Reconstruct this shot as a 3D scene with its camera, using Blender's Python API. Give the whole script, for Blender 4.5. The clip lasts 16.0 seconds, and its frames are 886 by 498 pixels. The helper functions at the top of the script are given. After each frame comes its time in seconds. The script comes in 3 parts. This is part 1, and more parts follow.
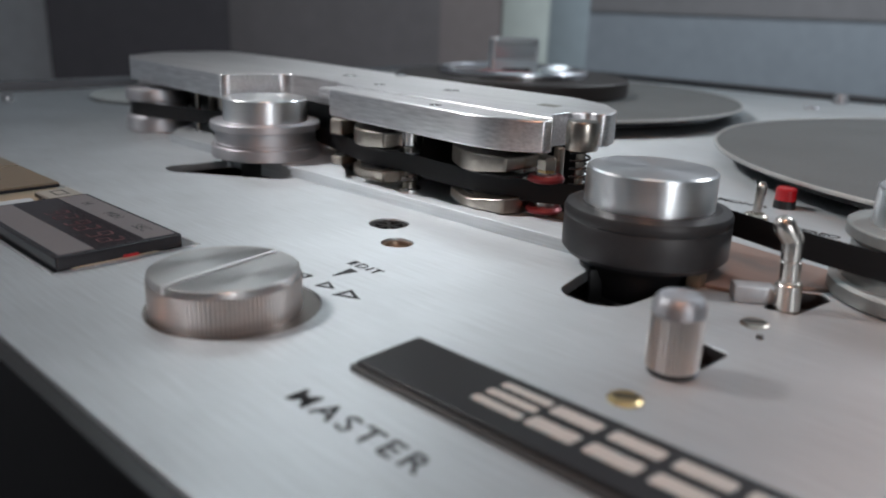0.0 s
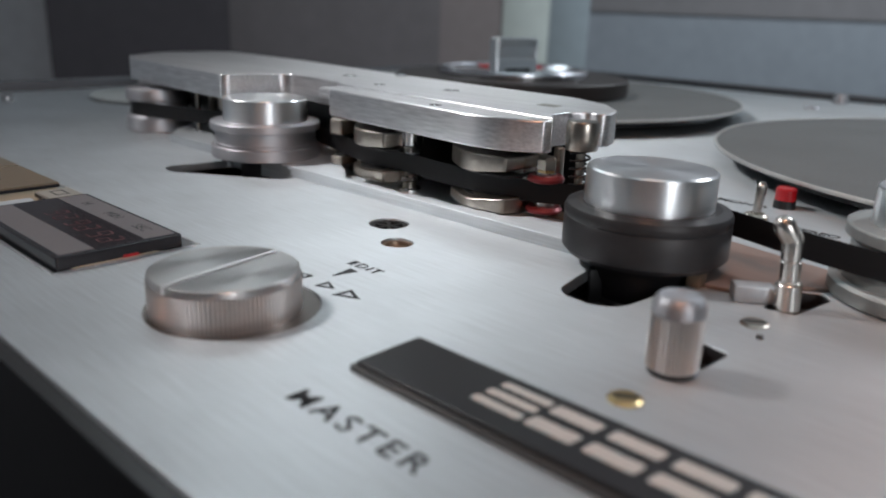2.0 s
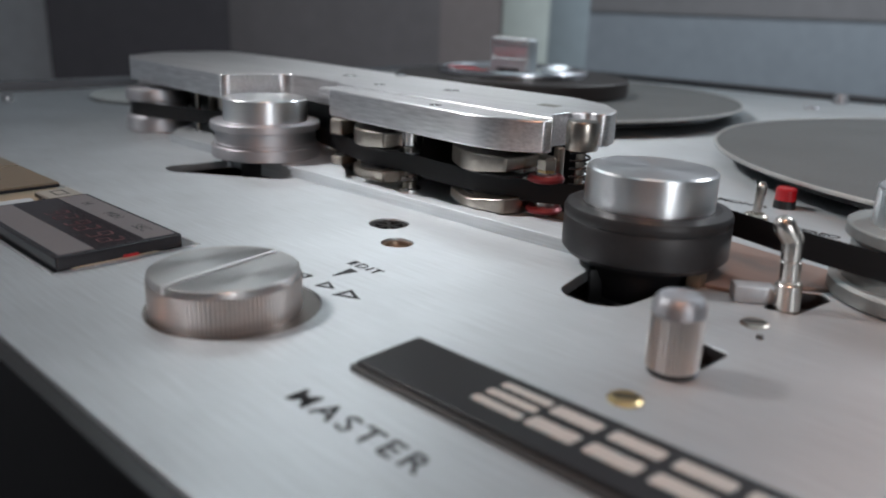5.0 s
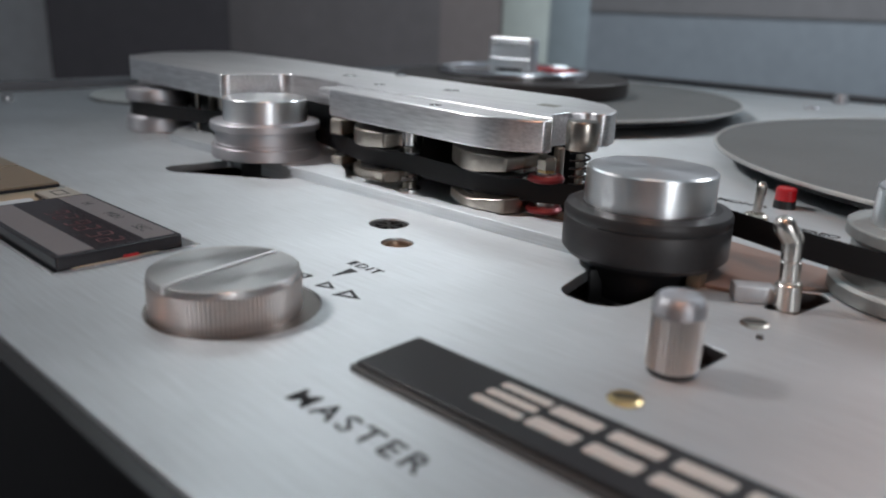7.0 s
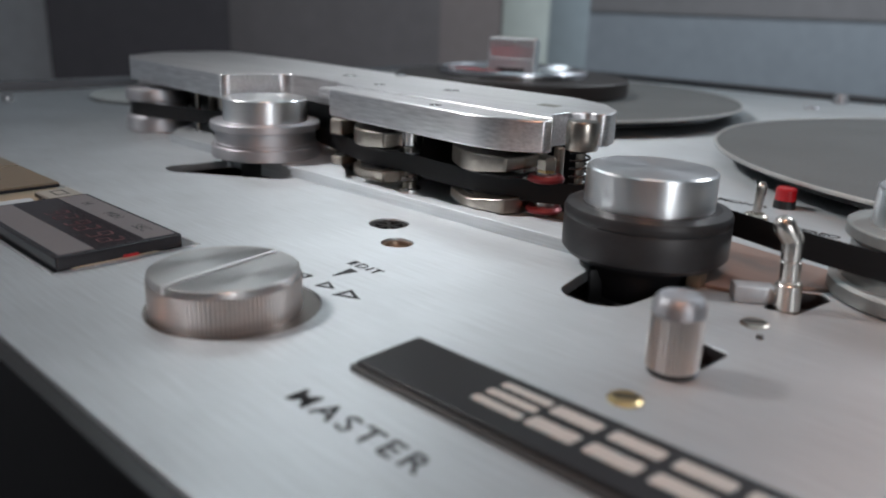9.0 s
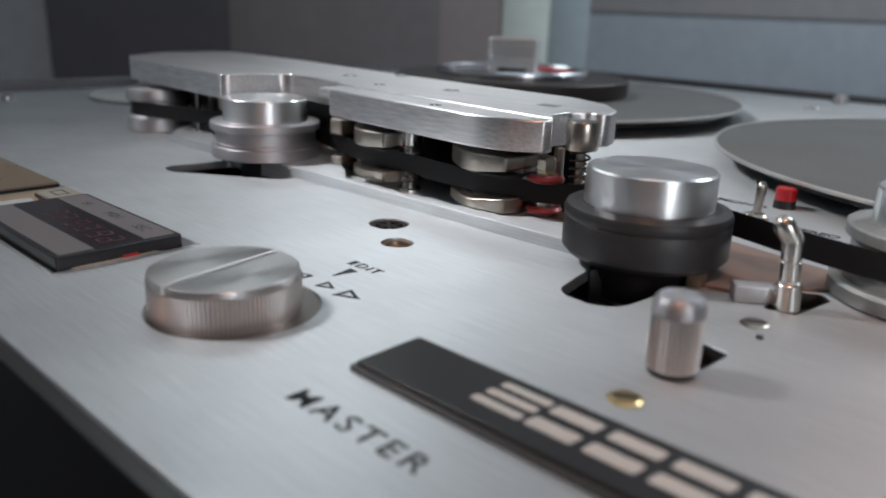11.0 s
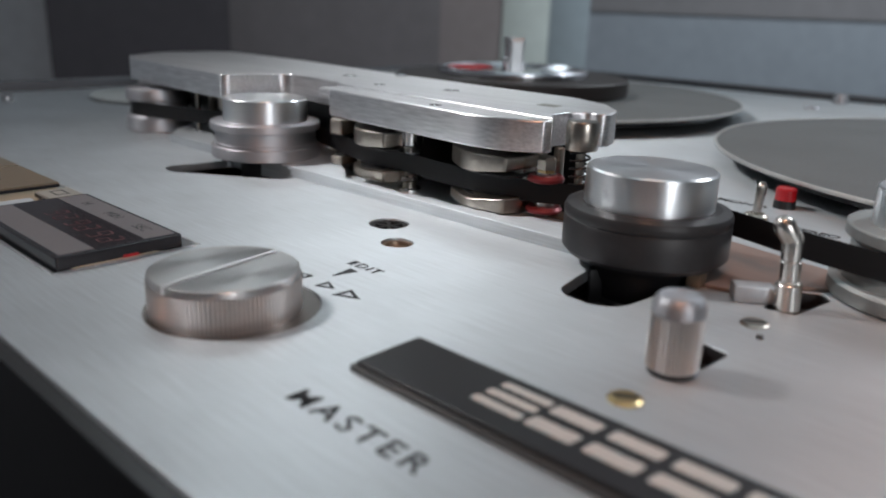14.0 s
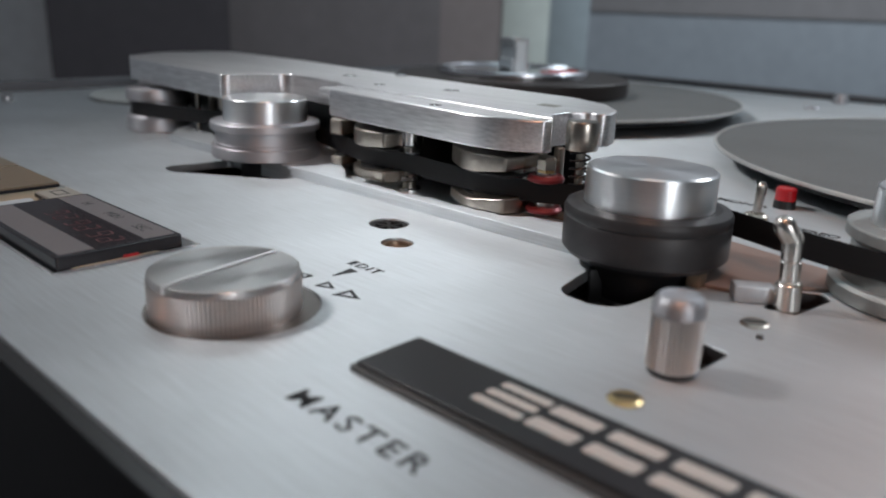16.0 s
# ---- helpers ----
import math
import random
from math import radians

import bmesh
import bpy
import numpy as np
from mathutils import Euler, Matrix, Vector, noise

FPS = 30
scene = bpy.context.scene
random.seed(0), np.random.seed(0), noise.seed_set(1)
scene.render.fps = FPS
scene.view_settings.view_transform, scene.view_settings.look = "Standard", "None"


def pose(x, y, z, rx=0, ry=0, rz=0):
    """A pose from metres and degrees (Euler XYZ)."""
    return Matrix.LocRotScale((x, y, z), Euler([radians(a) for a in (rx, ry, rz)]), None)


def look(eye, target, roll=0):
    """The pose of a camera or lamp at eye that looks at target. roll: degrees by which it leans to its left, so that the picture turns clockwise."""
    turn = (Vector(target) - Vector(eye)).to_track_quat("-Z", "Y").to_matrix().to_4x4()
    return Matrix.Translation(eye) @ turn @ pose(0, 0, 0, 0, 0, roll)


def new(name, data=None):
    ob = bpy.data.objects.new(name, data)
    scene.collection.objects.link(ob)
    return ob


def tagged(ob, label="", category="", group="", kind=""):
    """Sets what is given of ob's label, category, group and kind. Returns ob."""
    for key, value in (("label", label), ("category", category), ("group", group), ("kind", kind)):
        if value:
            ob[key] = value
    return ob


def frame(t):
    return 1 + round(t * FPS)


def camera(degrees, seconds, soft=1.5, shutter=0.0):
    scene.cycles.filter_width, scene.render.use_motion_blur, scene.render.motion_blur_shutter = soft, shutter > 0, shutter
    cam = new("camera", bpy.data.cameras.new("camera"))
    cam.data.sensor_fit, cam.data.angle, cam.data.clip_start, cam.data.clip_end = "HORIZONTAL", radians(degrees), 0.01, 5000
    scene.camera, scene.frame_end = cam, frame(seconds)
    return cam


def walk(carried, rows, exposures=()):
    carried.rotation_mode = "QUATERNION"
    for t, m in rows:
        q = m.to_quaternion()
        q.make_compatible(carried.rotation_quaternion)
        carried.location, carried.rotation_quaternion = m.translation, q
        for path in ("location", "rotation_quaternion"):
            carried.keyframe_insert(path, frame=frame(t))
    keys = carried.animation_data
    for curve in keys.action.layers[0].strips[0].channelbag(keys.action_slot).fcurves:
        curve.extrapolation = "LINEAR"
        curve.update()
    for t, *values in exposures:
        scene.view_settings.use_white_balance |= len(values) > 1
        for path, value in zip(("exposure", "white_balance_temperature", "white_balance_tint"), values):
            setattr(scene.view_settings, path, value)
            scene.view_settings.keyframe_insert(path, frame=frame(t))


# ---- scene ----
# Close view over the deck of a reel-to-reel tape machine. Deck top is z = 0; x runs along its front edge, y to its back.
EYE = (0.0, 0.0, 0.060)
AIM = (-0.6494, 0.6999, 0.060 - 0.2972)
cam = camera(59.9, 16.0, soft=2.0)
cam.data.dof.use_dof = True
cam.data.dof.focus_distance = 0.216
cam.data.dof.aperture_fstop = 13.5
walk(cam, [(0.0, look(EYE, AIM, 2.08)), (16.0, look(EYE, AIM, 2.08))], [(0.0, 0.0, 6500, 10), (16.0, 0.0, 6500, 10)])

# ---- light ----
world = bpy.data.worlds.new("room_air")
world.use_nodes = True
world.node_tree.nodes["Background"].inputs[0].default_value = (0.60, 0.66, 0.75, 1)
world.node_tree.nodes["Background"].inputs[1].default_value = 0.05
scene.world = world

ROOM = Matrix.Rotation(radians(42.86), 4, "Z")   # the room stands askew to the machine; its +y is where the camera looks


def area_lamp(name, eye, target, sx, sy, watts, colour):
    d = bpy.data.lights.new(name, "AREA")
    d.shape, d.size, d.size_y, d.energy, d.color = "RECTANGLE", sx, sy, watts, colour
    ob = new(name, d)
    ob.matrix_world = look(eye, target)
    return ob


spot = bpy.data.lights.new("work_lamp", "SPOT")
spot.energy, spot.color, spot.spot_size, spot.spot_blend, spot.shadow_soft_size = 14.5, (1.0, 0.98, 0.985), radians(46), 1.0, 0.045
new("work_lamp", spot).matrix_world = look((-0.62, -0.10, 0.56), (-0.115, 0.33, 0.0))
area_lamp("ceiling_lamp", ROOM @ Vector((0.25, 0.35, 1.7)), ROOM @ Vector((0.2, 0.3, 0)), 1.2, 1.2, 3.0, (0.76, 0.93, 1.0))
area_lamp("strip_lamp", ROOM @ Vector((-0.34, 1.30, 0.95)), ROOM @ Vector((0.0, 0.1, 0)), 0.45, 0.30, 1.9, (0.84, 0.95, 1.0))
# unseen fill light added to brighten the far wall
area_lamp("wall_fill", ROOM @ Vector((1.6, 1.2, 1.5)), ROOM @ Vector((0.9, 2.2, 0.2)), 0.6, 0.4, 37.0, (0.86, 0.93, 1.0))
area_lamp("window_light", ROOM @ Vector((0.65, -1.25, 0.52)), (-0.1, 0.15, 0), 0.12, 0.5, 6.5, (0.94, 0.96, 1.0))
area_lamp("desk_lamp", (0.03, -0.02, 0.42), (-0.11, 0.14, 0), 0.014, 0.014, 0.47, (1.0, 0.46, 0.26))


# ---- materials ----
def node_mat(name, base, rough=0.5, metal=0.0, grain=(0, 0, 0), amount=0.0, bump=0.0, stain=0.0, aniso=0.0, rough_var=0.0, spec=0.5, brushed=0.0):
    """Procedural surface. grain: noise frequency along x, y, z; stain: large-scale variation of the colour."""
    m = bpy.data.materials.new(name)
    m.use_nodes = True
    nt = m.node_tree
    b = nt.nodes["Principled BSDF"]
    b.inputs["Base Color"].default_value = (*base, 1)
    b.inputs["Roughness"].default_value = rough
    b.inputs["Metallic"].default_value = metal
    b.inputs["Specular IOR Level"].default_value = spec
    co = nt.nodes.new("ShaderNodeTexCoord")
    last = None
    if amount or bump or rough_var:
        mp = nt.nodes.new("ShaderNodeMapping")
        mp.inputs["Scale"].default_value = grain
        nt.links.new(co.outputs["Object"], mp.inputs["Vector"])
        n1 = nt.nodes.new("ShaderNodeTexNoise")
        n1.inputs["Scale"].default_value = 1.0
        n1.inputs["Detail"].default_value = 4.0
        nt.links.new(mp.outputs["Vector"], n1.inputs["Vector"])
        n2 = nt.nodes.new("ShaderNodeTexNoise")
        n2.inputs["Scale"].default_value = 28.0
        n2.inputs["Detail"].default_value = 5.0
        nt.links.new(co.outputs["Object"], n2.inputs["Vector"])
        mix = nt.nodes.new("ShaderNodeMix")
        mix.data_type = "RGBA"
        mix.blend_type = "MULTIPLY"
        mix.inputs["Factor"].default_value = 1.0
        r1 = nt.nodes.new("ShaderNodeMapRange")
        r1.inputs["To Min"].default_value, r1.inputs["To Max"].default_value = 1 - amount, 1 + amount
        nt.links.new(n1.outputs["Fac"], r1.inputs["Value"])
        r2 = nt.nodes.new("ShaderNodeMapRange")
        r2.inputs["From Min"].default_value, r2.inputs["From Max"].default_value = 0.3, 0.7
        r2.inputs["To Min"].default_value, r2.inputs["To Max"].default_value = 1 - stain, 1 + stain
        nt.links.new(n2.outputs["Fac"], r2.inputs["Value"])
        mul = nt.nodes.new("ShaderNodeMath")
        mul.operation = "MULTIPLY"
        nt.links.new(r1.outputs["Result"], mul.inputs[0])
        nt.links.new(r2.outputs["Result"], mul.inputs[1])
        mix.inputs["A"].default_value = (*base, 1)
        nt.links.new(mul.outputs[0], mix.inputs["B"])
        nt.links.new(mix.outputs["Result"], b.inputs["Base Color"])
        if bump:
            bp = nt.nodes.new("ShaderNodeBump")
            bp.inputs["Strength"].default_value = bump
            bp.inputs["Distance"].default_value = 0.0002
            nt.links.new(n1.outputs["Fac"], bp.inputs["Height"])
            nt.links.new(bp.outputs["Normal"], b.inputs["Normal"])
        if rough_var:
            r3 = nt.nodes.new("ShaderNodeMapRange")
            r3.inputs["From Min"].default_value, r3.inputs["From Max"].default_value = 0.3, 0.7
            r3.inputs["To Min"].default_value, r3.inputs["To Max"].default_value = rough - rough_var, rough + rough_var
            nt.links.new(n2.outputs["Fac"], r3.inputs["Value"])
            nt.links.new(r3.outputs["Result"], b.inputs["Roughness"])
    if brushed:
        across = nt.nodes.new("ShaderNodeCombineXYZ")   # brush lines run along x, so gloss spreads across them
        across.inputs[1].default_value = across.inputs[2].default_value = 1.0
        b.inputs["Anisotropic"].default_value = brushed
        nt.links.new(across.outputs[0], b.inputs["Tangent"])
    if aniso:
        tg = nt.nodes.new("ShaderNodeTangent")
        tg.direction_type, tg.axis = "RADIAL", "Z"
        b.inputs["Anisotropic"].default_value = aniso
        b.inputs["Anisotropic Rotation"].default_value = 0.25
        nt.links.new(tg.outputs["Tangent"], b.inputs["Tangent"])
    return m


DECK = node_mat("brushed_aluminium_deck", (0.585, 0.622, 0.645), 0.54, 0.88, (60, 2400, 2400), 0.22, 0.06, 0.07, brushed=0.75, rough_var=0.012)
COVER = node_mat("machined_aluminium", (0.72, 0.72, 0.73), 0.36, 1.0, (14, 1300, 1300), 0.45, 0.26, 0.04, brushed=0.7, rough_var=0.015)
TURNED = node_mat("turned_aluminium", (0.84, 0.85, 0.86), 0.31, 1.0, (200, 200, 6000), 0.06, 0.03, 0.03, aniso=0.65)
DISH = node_mat("dark_brown_grey_dish_metal", (0.20, 0.185, 0.175), 0.38, 0.8, (500, 500, 500), 0.1, 0.03, 0.08)
KNOBTOP = node_mat("matt_turned_aluminium", (0.55, 0.53, 0.52), 0.34, 1.0, (900, 900, 900), 0.05, 0.02, 0.04, aniso=0.4)
SATIN = node_mat("satin_aluminium", (0.47, 0.47, 0.49), 0.54, 1.0, (300, 300, 5000), 0.06, 0.03, 0.05, aniso=0.5)
STEEL = node_mat("polished_steel", (0.62, 0.59, 0.55), 0.27, 1.0, (400, 400, 400), 0.12, 0.03, 0.10)
NICKEL = node_mat("worn_nickel", (0.41, 0.375, 0.33), 0.30, 1.0, (500, 500, 900), 0.20, 0.05, 0.14)
CHROME = node_mat("chrome", (0.78, 0.77, 0.76), 0.10, 1.0, (300, 300, 300), 0.05, 0.0, 0.04)
RUBBER = node_mat("black_rubber", (0.020, 0.020, 0.022), 0.46, 0.0, (900, 900, 900), 0.25, 0.15, 0.25)
TAPE = node_mat("black_tape", (0.009, 0.009, 0.010), 0.50, 0.0, (30, 30, 2000), 0.15, 0.0, 0.2, spec=0.25)
PACK = node_mat("wound_brown_tape", (0.012, 0.008, 0.007), 0.55, 0.0, (20, 20, 900), 0.2, 0.0, 0.2)
BLACK = node_mat("black_paint", (0.010, 0.010, 0.011), 0.40, 0.0, (600, 600, 600), 0.2, 0.1, 0.2)
RIM = node_mat("dark_grey_rim_paint", (0.055, 0.060, 0.068), 0.5, 0.0, (300, 300, 300), 0.1, 0.05, 0.1)
PIT = node_mat("black_casting", (0.006, 0.006, 0.006), 0.45, 0.0, (500, 500, 500), 0.3, 0.2, 0.2)
PLATE = node_mat("black_anodised_plate", (0.018, 0.018, 0.020), 0.30, 0.0, (100, 1500, 1500), 0.15, 0.05, 0.15)
PLATE_EDGE = node_mat("plate_edge_aluminium", (0.09, 0.09, 0.09), 0.38, 0.4, (400, 400, 400), 0.2, 0.0, 0.2)
INK = node_mat("black_print", (0.020, 0.022, 0.025), 0.55, 0.0, (900, 900, 900), 0.2, 0.0, 0.2)
WHITE = node_mat("white_print", (0.52, 0.51, 0.48), 0.40, 0.1, (400, 400, 400), 0.06, 0.0, 0.05)
RED = node_mat("red_plastic", (0.42, 0.008, 0.014), 0.30, 0.0, (500, 500, 500), 0.1, 0.0, 0.1)
ROSE = node_mat("red_anodised_metal", (0.30, 0.045, 0.055), 0.38, 0.30, (500, 500, 500), 0.2, 0.05, 0.2)
COPPER = node_mat("brown_copper", (0.24, 0.17, 0.12), 0.42, 0.7, (500, 500, 500), 0.25, 0.05, 0.2)
GREY = node_mat("grey_lacquer_disc", (0.120, 0.127, 0.127), 0.60, 0.0, (900, 900, 900), 0.25, 0.08, 0.08, spec=0.3)
PALE_RIM = node_mat("pale_worn_rim", (0.46, 0.47, 0.46), 0.40, 0.3, (300, 300, 300), 0.15, 0.0, 0.12)
FOIL = node_mat("grey_display_foil", (0.12, 0.112, 0.118), 0.45, 0.0, (600, 600, 600), 0.08, 0.0, 0.06)
SMOKE = node_mat("smoked_acrylic", (0.030, 0.028, 0.032), 0.15, 0.0, (300, 300, 300), 0.1, 0.0, 0.1)
EDGE = node_mat("dark_acrylic_rim", (0.020, 0.021, 0.025), 0.25, 0.0, (300, 300, 300), 0.1, 0.0, 0.1)
BEIGE = node_mat("amber_button_acrylic", (0.15, 0.118, 0.080), 0.30, 0.0, (300, 300, 300), 0.08, 0.0, 0.08)
KNURL = node_mat("knurled_aluminium", (0.64, 0.61, 0.59), 0.42, 1.0, (300, 300, 3000), 0.08, 0.03, 0.06)
PALE_ACRYLIC = node_mat("pale_grey_acrylic", (0.30, 0.285, 0.25), 0.35, 0.0, (300, 300, 300), 0.10, 0.0, 0.08)
IVORY = node_mat("ivory_button_side", (0.58, 0.51, 0.39), 0.40, 0.0, (300, 300, 300), 0.08, 0.0, 0.08)
BRASS = node_mat("brass", (0.55, 0.42, 0.22), 0.32, 1.0, (600, 600, 600), 0.15, 0.0, 0.1)
ZINC = node_mat("zinc_casting", (0.50, 0.53, 0.55), 0.55, 0.7, (400, 400, 400), 0.1, 0.1, 0.1)


def glow(name, colour, strength):
    m = bpy.data.materials.new(name)
    m.use_nodes = True
    b = m.node_tree.nodes["Principled BSDF"]
    b.inputs["Base Color"].default_value = (*colour, 1)
    b.inputs["Emission Color"].default_value = (*colour, 1)
    b.inputs["Emission Strength"].default_value = strength
    return m


LED = glow("red_led", (0.075, 0.003, 0.006), 0.05)


# ---- mesh helpers ----
def crisp_flats(me):
    """Keeps level faces level to their very edge, so that rounded rims do not bend their gloss."""
    sides = {}
    for p in me.polygons:
        for k in p.edge_keys:
            sides.setdefault(k, []).append(abs(p.normal.z) > 0.9999)
    sharp = me.attributes.get("sharp_edge") or me.attributes.new("sharp_edge", "BOOLEAN", "EDGE")
    for i, e in enumerate(me.edges):
        if len(set(sides.get(e.key, ()))) == 2:
            sharp.data[i].value = True


def part(name, bm, material, parent=None, label="", at=None, smooth=True):
    me = bpy.data.meshes.new(name)
    bm.to_mesh(me)
    bm.free()
    me.materials.append(material)
    if smooth:
        me.shade_smooth()
        me.set_sharp_from_angle(angle=radians(32))
        crisp_flats(me)
    ob = new(name, me)
    if parent:
        ob.parent = parent
    if at:
        ob.location = at
    if label:
        tagged(ob, label)
    return ob


def lathe(profile, n=64, bm=None, x=0.0, y=0.0):
    """A turned solid from (radius, height) pairs, bottom to top, closed with caps."""
    bm = bm or bmesh.new()
    rings = []
    for r, z in profile:
        if r < 1e-6:
            rings.append([bm.verts.new((x, y, z))])
        else:
            rings.append([bm.verts.new((x + r * math.cos(2 * math.pi * i / n), y + r * math.sin(2 * math.pi * i / n), z)) for i in range(n)])
    for a, b in zip(rings, rings[1:]):
        for i in range(n):
            j = (i + 1) % n
            if len(a) == 1 and len(b) == 1:
                continue
            if len(a) == 1:
                bm.faces.new((a[0], b[j], b[i]))
            elif len(b) == 1:
                bm.faces.new((a[i], a[j], b[0]))
            else:
                bm.faces.new((a[i], a[j], b[j], b[i]))
    if len(rings[0]) > 1:
        bm.faces.new(rings[0][::-1])
    if len(rings[-1]) > 1:
        bm.faces.new(rings[-1])
    return bm


def turned(r, z0, z1, c=0.0004):
    """Profile of a cylinder with chamfered rims."""
    return [(r - c, z0), (r, z0 + c), (r, z1 - c), (r - c, z1)]


def slab(outline, z0, z1, bevel=0.0003, holes=(), steps=2):
    """A flat plate with rounded rims between two heights, with openings cut right through it."""
    cu = bpy.data.curves.new("outline", "CURVE")
    cu.dimensions, cu.fill_mode = "2D", "BOTH"
    for pts in (outline, *holes):
        s = cu.splines.new("POLY")
        s.points.add(len(pts) - 1)
        for p, (x, y) in zip(s.points, pts):
            p.co = (x, y, 0, 1)
        s.use_cyclic_u = True
    cu.extrude = (z1 - z0) / 2 - bevel
    cu.bevel_depth, cu.bevel_resolution, cu.offset = bevel, steps, -bevel
    ob = bpy.data.objects.new("outline", cu)
    scene.collection.objects.link(ob)
    me = bpy.data.meshes.new_from_object(ob.evaluated_get(bpy.context.evaluated_depsgraph_get()))
    bm = bmesh.new()
    bm.from_mesh(me)
    bmesh.ops.remove_doubles(bm, verts=bm.verts, dist=1e-6)
    bmesh.ops.recalc_face_normals(bm, faces=bm.faces)
    bmesh.ops.translate(bm, verts=bm.verts, vec=(0, 0, (z0 + z1) / 2))
    bpy.data.objects.remove(ob)
    bpy.data.curves.remove(cu)
    bpy.data.meshes.remove(me)
    return bm


def rect(x0, y0, x1, y1, r=0.0, n=5):
    if r <= 0:
        return [(x0, y0), (x1, y0), (x1, y1), (x0, y1)]
    out = []
    for cx, cy, a in ((x1 - r, y0 + r, -90), (x1 - r, y1 - r, 0), (x0 + r, y1 - r, 90), (x0 + r, y0 + r, 180)):
        out += [(cx + r * math.cos(radians(a + 90 * k / n)), cy + r * math.sin(radians(a + 90 * k / n))) for k in range(n + 1)]
    return out


def disc(x, y, r, n=48):
    return [(x + r * math.cos(2 * math.pi * k / n), y + r * math.sin(2 * math.pi * k / n)) for k in range(n)]


def rounded(points, n=6):
    """A polygon whose corners (x, y, radius) are rounded."""
    out = []
    for i, (x, y, r) in enumerate(points):
        p = Vector((x, y))
        a = (Vector(points[i - 1][:2]) - p)
        b = (Vector(points[(i + 1) % len(points)][:2]) - p)
        if r <= 0:
            out.append((x, y))
            continue
        a.normalize(), b.normalize()
        half = a.angle(b) / 2
        d = r / math.tan(half)
        s, e = p + a * d, p + b * d
        c = p + (a + b).normalized() * (r / math.sin(half))
        a0 = math.atan2(s.y - c.y, s.x - c.x)
        a1 = math.atan2(e.y - c.y, e.x - c.x)
        turn = (a1 - a0 + math.pi) % (2 * math.pi) - math.pi
        out += [(c.x + r * math.cos(a0 + turn * k / n), c.y + r * math.sin(a0 + turn * k / n)) for k in range(n + 1)]
    return out


def box(x0, y0, z0, x1, y1, z1, bevel=0.0, bm=None):
    own = bmesh.new()
    bmesh.ops.create_cube(own, size=1.0)
    bmesh.ops.scale(own, vec=(x1 - x0, y1 - y0, z1 - z0), verts=own.verts)
    bmesh.ops.translate(own, vec=((x0 + x1) / 2, (y0 + y1) / 2, (z0 + z1) / 2), verts=own.verts)
    if bevel:
        bmesh.ops.bevel(own, geom=own.edges[:], offset=bevel, segments=2, affect="EDGES", profile=0.5)
    if bm is None:
        return own
    me = bpy.data.meshes.new("tmp")
    own.to_mesh(me)
    own.free()
    bm.from_mesh(me)
    bpy.data.meshes.remove(me)
    return bm


def lettering(body, size, x, y, z, material, parent, name="lettering", label="", width=1.0, turn=0.0, bold=0.0, spread=1.0):
    cu = bpy.data.curves.new("text", "FONT")
    cu.body, cu.size, cu.extrude, cu.offset, cu.space_character = body, size, 0.00004, bold, spread
    ob = bpy.data.objects.new("text", cu)
    scene.collection.objects.link(ob)
    me = bpy.data.meshes.new_from_object(ob.evaluated_get(bpy.context.evaluated_depsgraph_get()))
    bpy.data.objects.remove(ob)
    bm = bmesh.new()
    bm.from_mesh(me)
    bpy.data.meshes.remove(me)
    bmesh.ops.scale(bm, vec=(width, 1, 1), verts=bm.verts)
    bmesh.ops.rotate(bm, cent=(0, 0, 0), matrix=Matrix.Rotation(radians(turn), 3, "Z"), verts=bm.verts)
    return part(name, bm, material, parent, label, at=(x, y, z), smooth=False)


def empty(name, at=(0, 0, 0)):
    ob = new(name)
    ob.location = at
    ob.empty_display_size = 0.02
    return ob


# ---- room ----
def wall_mat(name, base, rough=0.8):
    return node_mat(name, base, rough, 0.0, (9, 9, 9), 0.06, 0.1, 0.05)


W_BLUE = wall_mat("blue_grey_wall_paint", (0.245, 0.275, 0.305))
W_MAUVE = wall_mat("mauve_grey_wall_paint", (0.195, 0.180, 0.185))
W_BROWN = wall_mat("brown_grey_wall_paint", (0.27, 0.235, 0.23))
W_PALE = wall_mat("pale_grey_wall_paint", (0.66, 0.67, 0.69))
W_DARK = wall_mat("dark_curtain_cloth", (0.095, 0.088, 0.098))
W_POST = wall_mat("pale_green_post_paint", (0.62, 0.68, 0.64))
W_POST2 = wall_mat("pale_blue_post_paint", (0.33, 0.39, 0.42))
W_UPPER = wall_mat("dull_grey_upper_wall", (0.185, 0.180, 0.185))
W_CEIL = wall_mat("dull_white_ceiling", (0.43, 0.45, 0.47))
W_FLOOR = node_mat("grey_carpet", (0.07, 0.07, 0.075), 0.95, 0.0, (300, 300, 300), 0.3, 0.3, 0.15)


def room_box(name, x0, y0, z0, x1, y1, z1, material, label, category="", kind="structure", bevel=0.0):
    ob = part(name, box(x0, y0, z0, x1, y1, z1, bevel), material, None, smooth=False)
    ob.matrix_world = ROOM
    return tagged(ob, label, category or name.split("_")[0], kind="" if kind == "thing" else kind)


